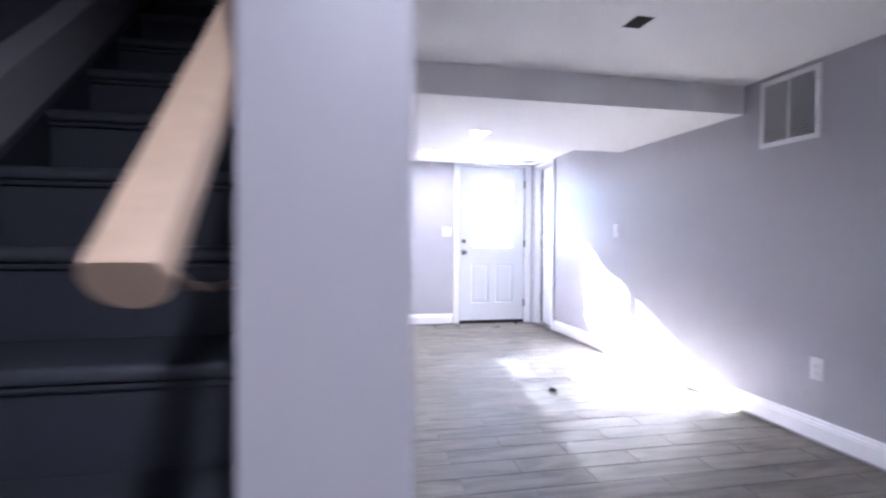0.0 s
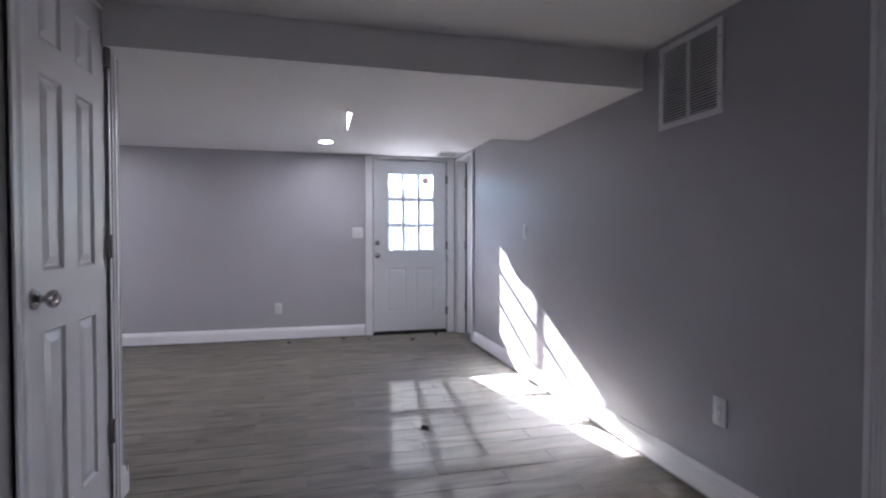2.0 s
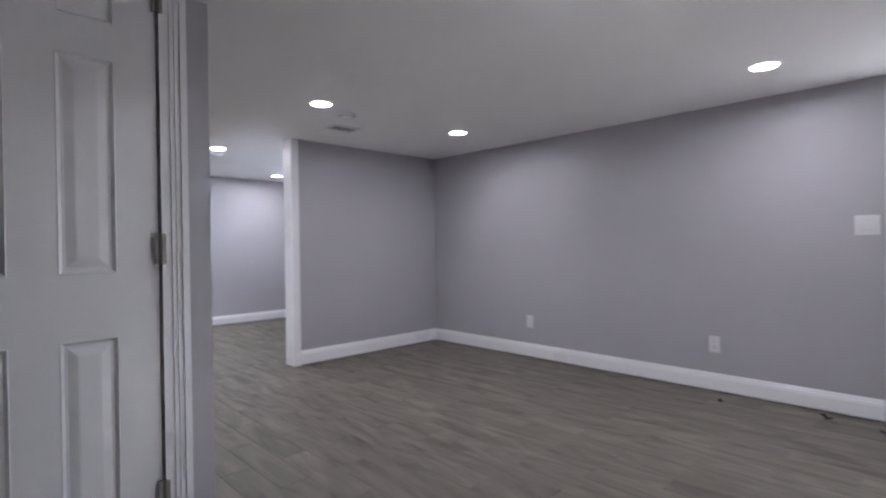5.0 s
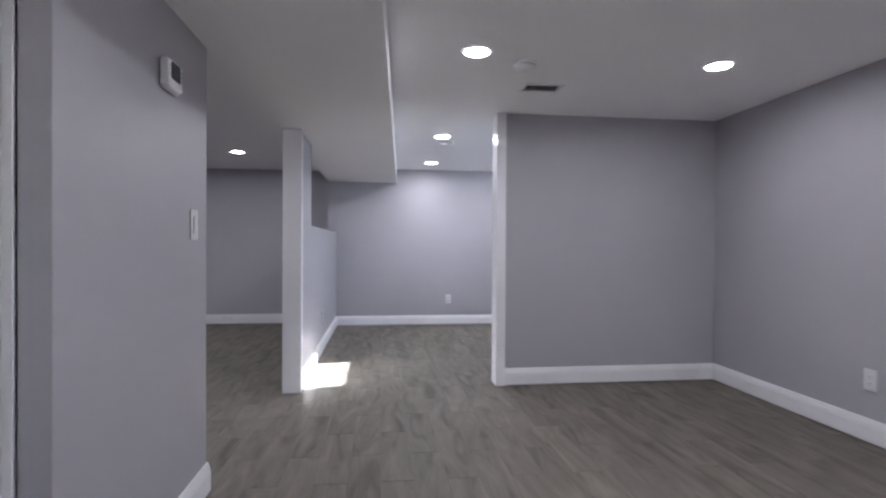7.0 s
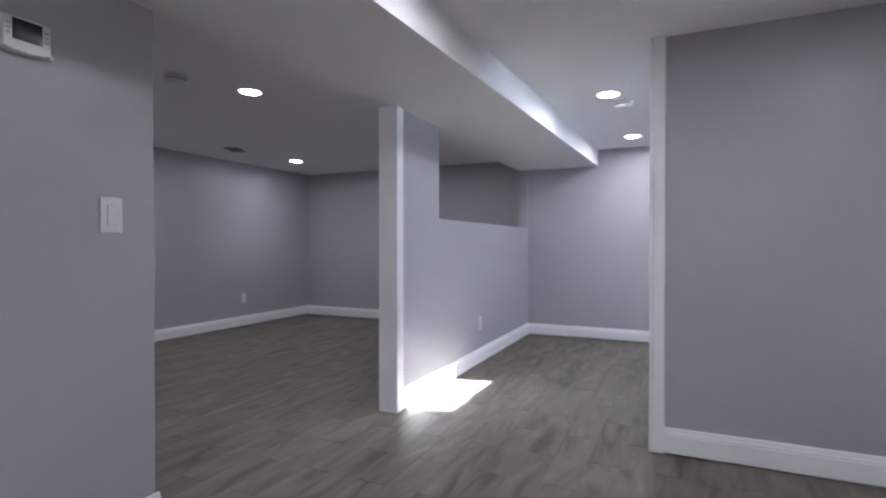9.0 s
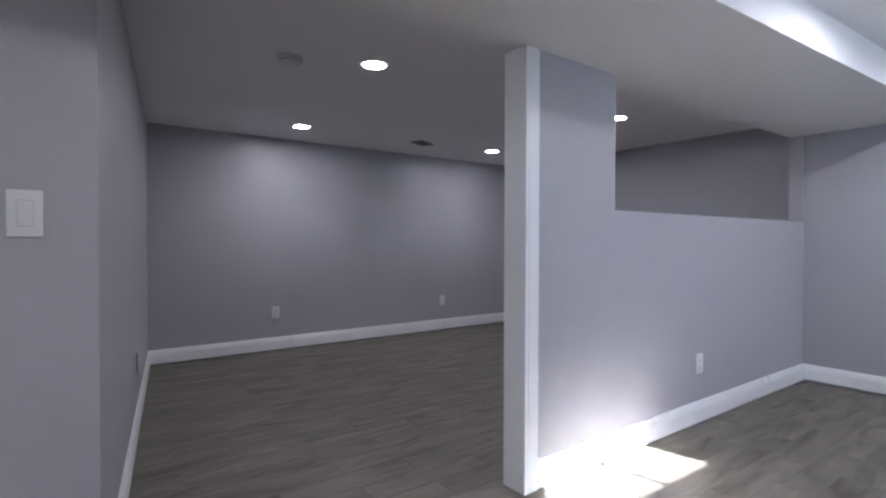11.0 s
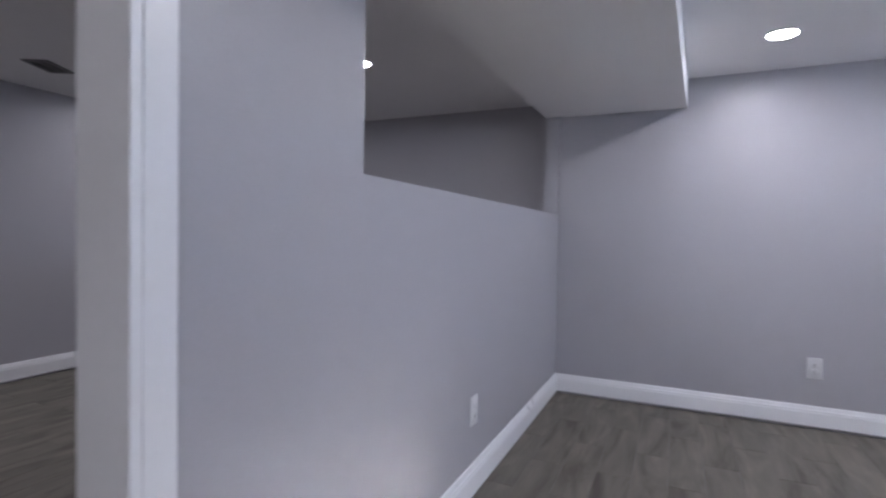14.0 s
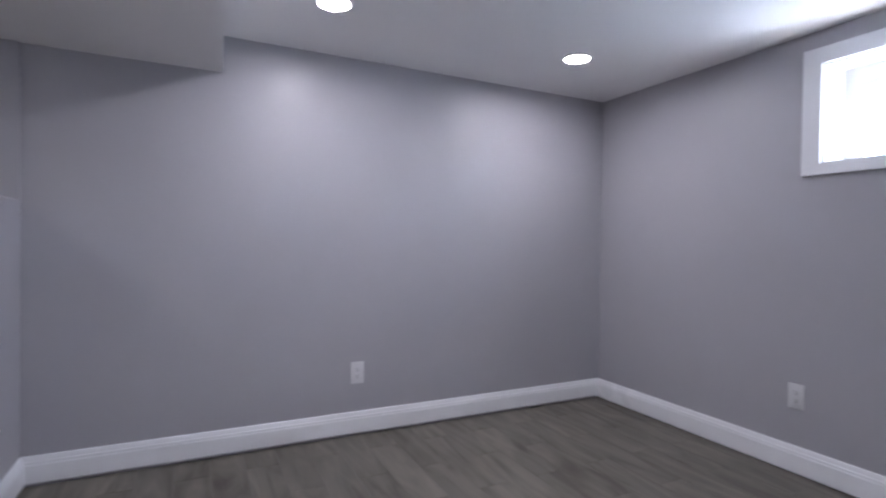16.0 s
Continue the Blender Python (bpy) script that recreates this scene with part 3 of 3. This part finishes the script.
def faced_door(name, w, h, t, holes, mat, label, m, category="door"):
    """A slab door with its face at y=0 towards -y, cut by rectangular holes (x0, x1, z0, z1)."""
    ob = tagged(new(name), label, category, kind="structure")
    ob.matrix_world = m
    xs = sorted({0.0, w, *[v for q in holes for v in q[:2]]})
    zs = sorted({0.0, h, *[v for q in holes for v in q[2:]]})
    bm = bmesh.new()
    for a, b in zip(xs, xs[1:]):
        for c, d in zip(zs, zs[1:]):
            if not any(q[0] <= a and b <= q[1] and q[2] <= c and d <= q[3] for q in holes):
                box(bm, a, b, 0.0, t, c, d)
    bmesh.ops.remove_doubles(bm, verts=bm.verts[:], dist=1e-5)
    part("slab", bm, mat, ob)
    return ob


# entry door: half-glazed, nine panes, two low panels
ENTRY_W, ENTRY_H = 0.868, 2.008
GLASS_BOX = (0.165, 0.715, 0.955, 1.858)
entry_panels = ((0.15, 0.39, 0.24, 0.76), (0.478, 0.718, 0.24, 0.76))
entry = faced_door("door_entry", ENTRY_W, ENTRY_H, 0.045, (GLASS_BOX, *entry_panels), ENTRY_PAINT,
                   "pale blue-grey half-glazed entry door with nine panes, closed", pose(-0.995, 0.006, 0.02))
for q in entry_panels:
    part("panel", panel_recess(*q, depth=0.005, slope=0.01), ENTRY_PAINT, entry)
    part("panel_back", slab((q[0], q[1], 0.03, 0.044, q[2], q[3])), ENTRY_PAINT, entry)
gx0, gx1, gz0, gz1 = GLASS_BOX
part("glazing_frame", slab((gx0 - 0.02, gx0 + 0.012, -0.009, 0.0, gz0 - 0.02, gz1 + 0.02), (gx1 - 0.012, gx1 + 0.02, -0.009, 0.0, gz0 - 0.02, gz1 + 0.02),
                           (gx0 + 0.012, gx1 - 0.012, -0.009, 0.0, gz0 - 0.02, gz0 + 0.012), (gx0 + 0.012, gx1 - 0.012, -0.009, 0.0, gz1 - 0.012, gz1 + 0.02)), ENTRY_PAINT, entry)
for k in (1, 2):
    x = gx0 + (gx1 - gx0) * k / 3
    z = gz0 + (gz1 - gz0) * k / 3
    part("muntin", slab((x - 0.016, x + 0.016, 0.004, 0.036, gz0, gz1)), ENTRY_PAINT, entry)
    part("muntin", slab((gx0, gx1, 0.005, 0.035, z - 0.016, z + 0.016)), ENTRY_PAINT, entry)
for i in range(3):
    for j in range(3):
        p = part("pane", slab((gx0 + (gx1 - gx0) * i / 3 + 0.011, gx0 + (gx1 - gx0) * (i + 1) / 3 - 0.011, 0.019, 0.023,
                               gz0 + (gz1 - gz0) * j / 3 + 0.011, gz0 + (gz1 - gz0) * (j + 1) / 3 - 0.011)), GLASS, entry, "clear glass pane")
        p.visible_shadow = False
sticker = part("sticker", lathe([(0.0, 0.001), (0.042, 0.001), (0.042, 0.0), (0.0, 0.0)], 28), WHITE_PRINT, entry, "round red and white sticker on the pane", at=pose(0.62, 0.0185, 1.785, 90, 0, 0))
cap = [(0.040 * math.cos(a), 0.040 * math.sin(a)) for a in (math.pi * (0.06 + 0.88 * k / 14) for k in range(15))]
part("red_cap", prism(cap, 0.001, 0.0016), RED, sticker, "red upper half")
for y in (-0.008, -0.020):
    part("red_band", slab((-0.029, 0.029, y - 0.0025, y + 0.0025, 0.001, 0.0016)), RED, sticker)
knob(entry, 0.048, 0.0, 0.905)
part("deadbolt", lathe([(0.0, 0.022), (0.018, 0.021), (0.024, 0.014), (0.029, 0.004), (0.03, 0.0), (0.0, 0.0)], 28), NICKEL, entry, "satin nickel deadbolt", True, pose(0.048, 0, 1.048, 90, 0, 0))
for z in (0.24, 1.02, 1.80):
    hinge(entry, ENTRY_W + 0.006, -0.004, z)
part("sweep", slab((0.0, ENTRY_W, -0.008, 0.04, -0.018, 0.02)), RUBBER, entry, "black rubber door sweep")
structure("door_threshold", soft_box(-1.003, -0.117, -0.004, 0.14, -0.004, 0.006, 0.002), RUBBER, "dark metal threshold under the entry door", "threshold")


SIX = lambda w: [(a, b, c, d) for c, d in ((0.21, 0.835), (1.02, 1.64), (1.745, 1.925)) for a, b in ((0.11, w / 2 - 0.053), (w / 2 + 0.053, w - 0.11))]


def six_panel(name, w, m, label, hinge_right):
    holes = SIX(w)
    ob = faced_door(name, w, 2.02, 0.035, holes, DOOR_PAINT, label, m)
    for q in holes:
        part("panel", panel_recess(*q), DOOR_PAINT, ob)
        part("panel_back", slab((q[0], q[1], 0.02, 0.034, q[2], q[3])), DOOR_PAINT, ob)
    for z in (0.33, 1.09, 1.86):
        hinge(ob, w + 0.004 if hinge_right else -0.004, -0.003, z)
    knob(ob, 0.055 if hinge_right else w - 0.055, 0.0, 0.94)
    return ob


six_panel("door_closet", 0.61, pose(-2.4765, -4.166, 0.008, 0, 0, 90), "white six-panel closet door with a nickel knob, closed", True)
# Slab set deep and toned grey to bring it down to its shaded look.
side = faced_door("door_side", 0.505, 2.005, 0.035, (), ENTRY_PAINT, "narrow pale grey side door in the corner, closed", pose(0.098, -0.104, 0.01, 0, 0, -90))
for z in (0.30, 1.03, 1.76):
    hinge(side, -0.006, -0.006, z)
# Black strip put in for the shade of the hinge gap.
part("gap_shade_strip", soft_box(-0.017, -0.001, -0.012, 0.02, 0.0, 2.0, 0.002), RUBBER, side, "black strip drawn as the dark gap at the hinge edge")
beige = faced_door("door_utility", 0.74, 2.015, 0.035, (), BEIGE_PAINT, "plain beige flush door, closed", pose(0.006, -4.795, 0.01, 0, 0, -90))
for z in (0.34, 0.93, 1.76):
    hinge(beige, -0.004, -0.005, z)


# ---- basement window ----
wx0, wx1, wz0, wz1 = WIN
window = thing("window_basement", "small deep-set white basement window with two sliding panes", "window", kind="structure", m=pose(0, 0, 0))
part("window_casing", slab((wx0 - 0.075, wx0 + 0.004, -0.018, -0.0005, wz0 - 0.045, wz1 + 0.07), (wx1 - 0.004, wx1 + 0.075, -0.018, -0.0005, wz0 - 0.045, wz1 + 0.07),
                           (wx0 + 0.004, wx1 - 0.004, -0.018, -0.0005, wz1 - 0.004, wz1 + 0.07), (wx0 + 0.004, wx1 - 0.004, -0.018, -0.0005, wz0 - 0.045, wz0 + 0.004)), TRIM_PAINT, window)
part("reveal", slab((wx0, wx0 + 0.012, 0.0, 0.2, wz0, wz1), (wx1 - 0.012, wx1, 0.0, 0.2, wz0, wz1), (wx0 + 0.012, wx1 - 0.012, 0.0, 0.2, wz1 - 0.012, wz1)), TRIM_PAINT, window)
part("window_sill", slab((wx0 + 0.012, wx1 - 0.012, -0.004, 0.2, wz0, wz0 + 0.012)), TRIM_PAINT, window)
part("window_frame", slab((wx0 + 0.012, wx0 + 0.07, 0.16, 0.215, wz0 + 0.012, wz1 - 0.012), (wx1 - 0.035, wx1 - 0.012, 0.16, 0.215, wz0 + 0.012, wz1 - 0.012),
                          (wx0 + 0.07, wx1 - 0.035, 0.16, 0.215, wz0 + 0.012, wz0 + 0.022), (wx0 + 0.07, wx1 - 0.035, 0.16, 0.215, wz1 - 0.085, wz1 - 0.012)), PLASTIC, window)
wmid = (wx0 + wx1) / 2
for a, b in ((wx0 + 0.07, wmid), (wmid, wx1 - 0.035)):
    sash = part("sash", slab((a, a + 0.018, 0.17, 0.2, wz0 + 0.022, wz1 - 0.085), (b - 0.018, b, 0.17, 0.2, wz0 + 0.022, wz1 - 0.085),
                             (a + 0.018, b - 0.018, 0.17, 0.2, wz0 + 0.022, wz0 + 0.036), (a + 0.018, b - 0.018, 0.17, 0.2, wz1 - 0.11, wz1 - 0.085)), PLASTIC, window)
    p = part("pane", slab((a + 0.018, b - 0.018, 0.183, 0.187, wz0 + 0.036, wz1 - 0.11)), GLASS, sash, "clear glass pane")
    p.visible_shadow = False


# ---- staircase and handrail ----
STAIR_Y, RUN, RISE, STEPS = -6.378, 0.2175, 0.178, 14
stairs = thing("staircase", "steep dark slate painted staircase climbing between walls", "staircase", m=pose(-2.96, STAIR_Y, 0))
for k in range(STEPS):
    y, z = k * RUN, (k + 1) * RISE
    part("tread", soft_box(-0.34, 0.325, y - 0.024, y + RUN + 0.01, z - 0.03, z, 0.011, 3), NOSING_PAINT, stairs, smooth=True)
    part("riser", slab((-0.34, 0.325, y, y + 0.016, z - RISE, z - 0.03)), STAIR_PAINT, stairs)
    part("cove_strip", soft_box(-0.34, 0.325, y - 0.012, y, z - 0.043, z - 0.0305, 0.004), STAIR_PAINT, stairs, smooth=True)


def sloped_board(x0, x1, below, above):
    """A board on the stairwell wall that follows the line of the nosings, from `below` to `above` that line."""
    g = RISE / RUN
    ends = ((-0.2, 0.0), (STEPS * RUN, 0.0))
    pts = [(y, max(RISE + y * g + below, 0.0)) for y, _ in ends] + [(y, RISE + y * g + above) for y, _ in ends[::-1]]
    bm = bmesh.new()
    lo = [bm.verts.new((x0, y, z)) for y, z in pts]
    hi = [bm.verts.new((x1, y, z)) for y, z in pts]
    bm.faces.new(lo)
    bm.faces.new(hi[::-1])
    for i in range(4):
        j = (i + 1) % 4
        bm.faces.new((lo[i], lo[j], hi[j], hi[i]))
    bmesh.ops.bevel(bm, geom=bm.edges[:], offset=0.003, segments=2, affect="EDGES", profile=0.5)
    return bm


part("stringer", sloped_board(-0.438, -0.335, -0.34, 0.012), STAIR_PAINT, stairs, "dark slate stringer")
part("skirt_board", sloped_board(-0.438, -0.352, 0.0125, 0.178), PAINT, stairs, "grey sloping skirt board")

slope = 40.5
rail = thing("handrail", "pale pine handrail with a flat underside on brass brackets", "handrail", m=pose(-2.674, -6.058, 1.060))
length, RAIL_R = 3.2, 0.0262
loaf = [(RAIL_R * math.cos(a), max(RAIL_R * math.sin(a), -0.66 * RAIL_R)) for a in (2 * math.pi * k / 28 for k in range(28))]
bm = bmesh.new()
rings = [[bm.verts.new((x * f, y * f, z)) for x, y in loaf] for z, f in ((0.0, 0.93), (0.0025, 1.0), (length - 0.0025, 1.0), (length, 0.93))]
for a, b in zip(rings, rings[1:]):
    for k in range(28):
        bm.faces.new((a[k], a[(k + 1) % 28], b[(k + 1) % 28], b[k]))
bm.faces.new(rings[0][::-1])
bm.faces.new(rings[-1])
part("rail", bm, RAIL_WOOD, rail, smooth=True, at=pose(0, 0, 0, slope - 90, 0, 0))


def rod(points, radius, steps=10):
    """A round bar along points."""
    bm = bmesh.new()
    rings = []
    for k, p in enumerate(points):
        a, b = Vector(points[max(k - 1, 0)]), Vector(points[min(k + 1, len(points) - 1)])
        turn = (b - a).to_track_quat("Z", "Y")
        rings.append([bm.verts.new(Vector(p) + turn @ Vector((radius * math.cos(2 * math.pi * q / steps), radius * math.sin(2 * math.pi * q / steps), 0))) for q in range(steps)])
    for a, b in zip(rings, rings[1:]):
        for q in range(steps):
            bm.faces.new((a[q], a[(q + 1) % steps], b[(q + 1) % steps], b[q]))
    bm.faces.new(rings[0][::-1])
    bm.faces.new(rings[-1])
    return bm


for d in (0.07, 1.3, 2.4):
    y, z = d * math.cos(radians(slope)), d * math.sin(radians(slope))
    br = part("bracket", rod([(0.0, 0.0, -0.018), (0.002, 0.02, -0.042), (0.008, 0.06, -0.058), (0.016, 0.10, -0.064), (0.024, 0.13, -0.064), (0.034, 0.15, -0.064)], 0.0045), BRASS, rail, "aged brass bracket", True, pose(0, y, z))
    part("wall_rose", lathe([(0.0, 0.0), (0.02, 0.0), (0.018, 0.005), (0.0, 0.007)], 20), BRASS, br, smooth=True, at=pose(0.0335, 0.15, -0.064, 0, -90, 0))


# ---- dry leaf scraps on the floor ----
def leaf_scrap(x, y, size, turn):
    ob = thing("leaf_scrap", "small dry dark leaf scrap lying on the floor", "leaf", "leaf scraps on the floor", pose(x, y, 0.002, 0, 0, turn))
    bm = bmesh.new()
    n = 9
    centre = bm.verts.new((0, 0, 0.004))
    rim = []
    for k in range(n):
        a = 2 * math.pi * k / n
        r = size * (0.55 + 0.45 * random.random()) * (1.0 if k % 2 else 0.6)
        rim.append(bm.verts.new((r * math.cos(a), 0.55 * r * math.sin(a), 0.001 + 0.030 * random.random())))
    for k in range(n):
        bm.faces.new((centre, rim[k], rim[(k + 1) % n]))
    bmesh.ops.solidify(bm, geom=bm.faces[:], thickness=0.0012)
    part("blade", bm, LEAF, ob)
    part("stalk", slab((size * 0.4, size * 1.2, -0.001, 0.001, 0.0, 0.002)), LEAF, ob)


for x, y, s in ((-1.92, -0.28, 0.044), (-1.35, -0.19, 0.05), (-1.08, -0.25, 0.042), (-0.60, -0.38, 0.062), (-0.29, -0.16, 0.05), (-1.04, -3.0, 0.05), (-0.62, -0.07, 0.045)):
    leaf_scrap(x, y, s, random.uniform(0, 360))


# ---- outside the door ----
structure("ground", slab((-60, 60, 0.285, 120, -0.2, -0.03)), EARTH, "plain dark grey ground outside the door", "ground")
# Boards are tall so that they cover the sky behind the panes.
fence = thing("fence", "tall white vertical board fence across the yard", "fence", m=pose(0, 8.0, 0))
board = mesh_of("board", slab((-0.07, 0.07, 0.0, 0.02, -0.03, 2.45)), FENCE_PAINT)
for k in range(60):
    b = new("board", board)
    b.parent = fence
    b.matrix_local = pose(-6.0 + 0.15 * k, 0, 0)
for z in (0.25, 1.2, 2.15):
    part("fence_rail", slab((-6.1, 3.0, 0.022, 0.06, z, z + 0.09)), FENCE_PAINT, fence)


# ---- floor tiles, the last and most numerous pieces ----
TW, TL, GAP = 0.151, 0.6125, 0.003


def tile_mesh(x0, x1, y0, y1):
    c = 0.0012
    bm = bmesh.new()
    a = [bm.verts.new(p) for p in ((x0, y0, -0.008), (x1, y0, -0.008), (x1, y1, -0.008), (x0, y1, -0.008))]
    b = [bm.verts.new(p) for p in ((x0, y0, -c), (x1, y0, -c), (x1, y1, -c), (x0, y1, -c))]
    d = [bm.verts.new(p) for p in ((x0 + c, y0 + c, 0), (x1 - c, y0 + c, 0), (x1 - c, y1 - c, 0), (x0 + c, y1 - c, 0))]
    bm.faces.new(d)
    for p, q in ((a, b), (b, d)):
        for i in range(4):
            j = (i + 1) % 4
            bm.faces.new((p[i], p[j], q[j], q[i]))
    return bm


ROOMS = ((-5.2, 0.0, -3.60, 0.0), (-2.46, 0.0, -7.6, -3.60), (-8.03, -5.0, -3.3, 0.0), (-8.34, -3.66, -6.7, -3.3), (-3.66, -2.46, -7.6, -5.8))
tiles = []
row = 0
y = -3.56 - 27 * TW
while y < 0.0:
    x = -0.47 - 14 * TL + (0.0 if row % 2 else TL / 2)
    while x < 0.0:
        a0, a1, b0, b1 = max(x, -8.34), min(x + TL - GAP, 0.0), max(y, -7.6), min(y + TW - GAP, 0.0)
        if a1 - a0 > 0.02 and b1 - b0 > 0.02 and any(a1 > r[0] and a0 < r[1] and b1 > r[2] and b0 < r[3] for r in ROOMS):
            tiles.append((a0, a1, b0, b1))
        x += TL
    y += TW
    row += 1
shared = {}
near = [q for q in tiles if -5.3 < (q[0] + q[1]) / 2 and -4.4 < q[2] < -0.9][:300]
for a0, a1, b0, b1 in near:
    key = (round(a1 - a0, 3), round(b1 - b0, 3))
    if key not in shared:
        shared[key] = mesh_of("tile", tile_mesh(0, a1 - a0, 0, b1 - b0), TILE)
    t = new("tile", shared[key])
    t.parent = FLOOR
    t.location = (a0, b0, 0)
kept = set(near)
vs, fs = [], []
for q in tiles:
    if q in kept:
        continue
    one = tile_mesh(*q)
    base = len(vs)
    one.verts.index_update()
    vs += [tuple(v.co) for v in one.verts]
    fs += [[base + v.index for v in f.verts] for f in one.faces]
    one.free()
me = bpy.data.meshes.new("tiles")
me.from_pydata(vs, [], fs)
me.materials.append(TILE)
far = tagged(new("tiles", me), kind="stuff")
far.parent = FLOOR
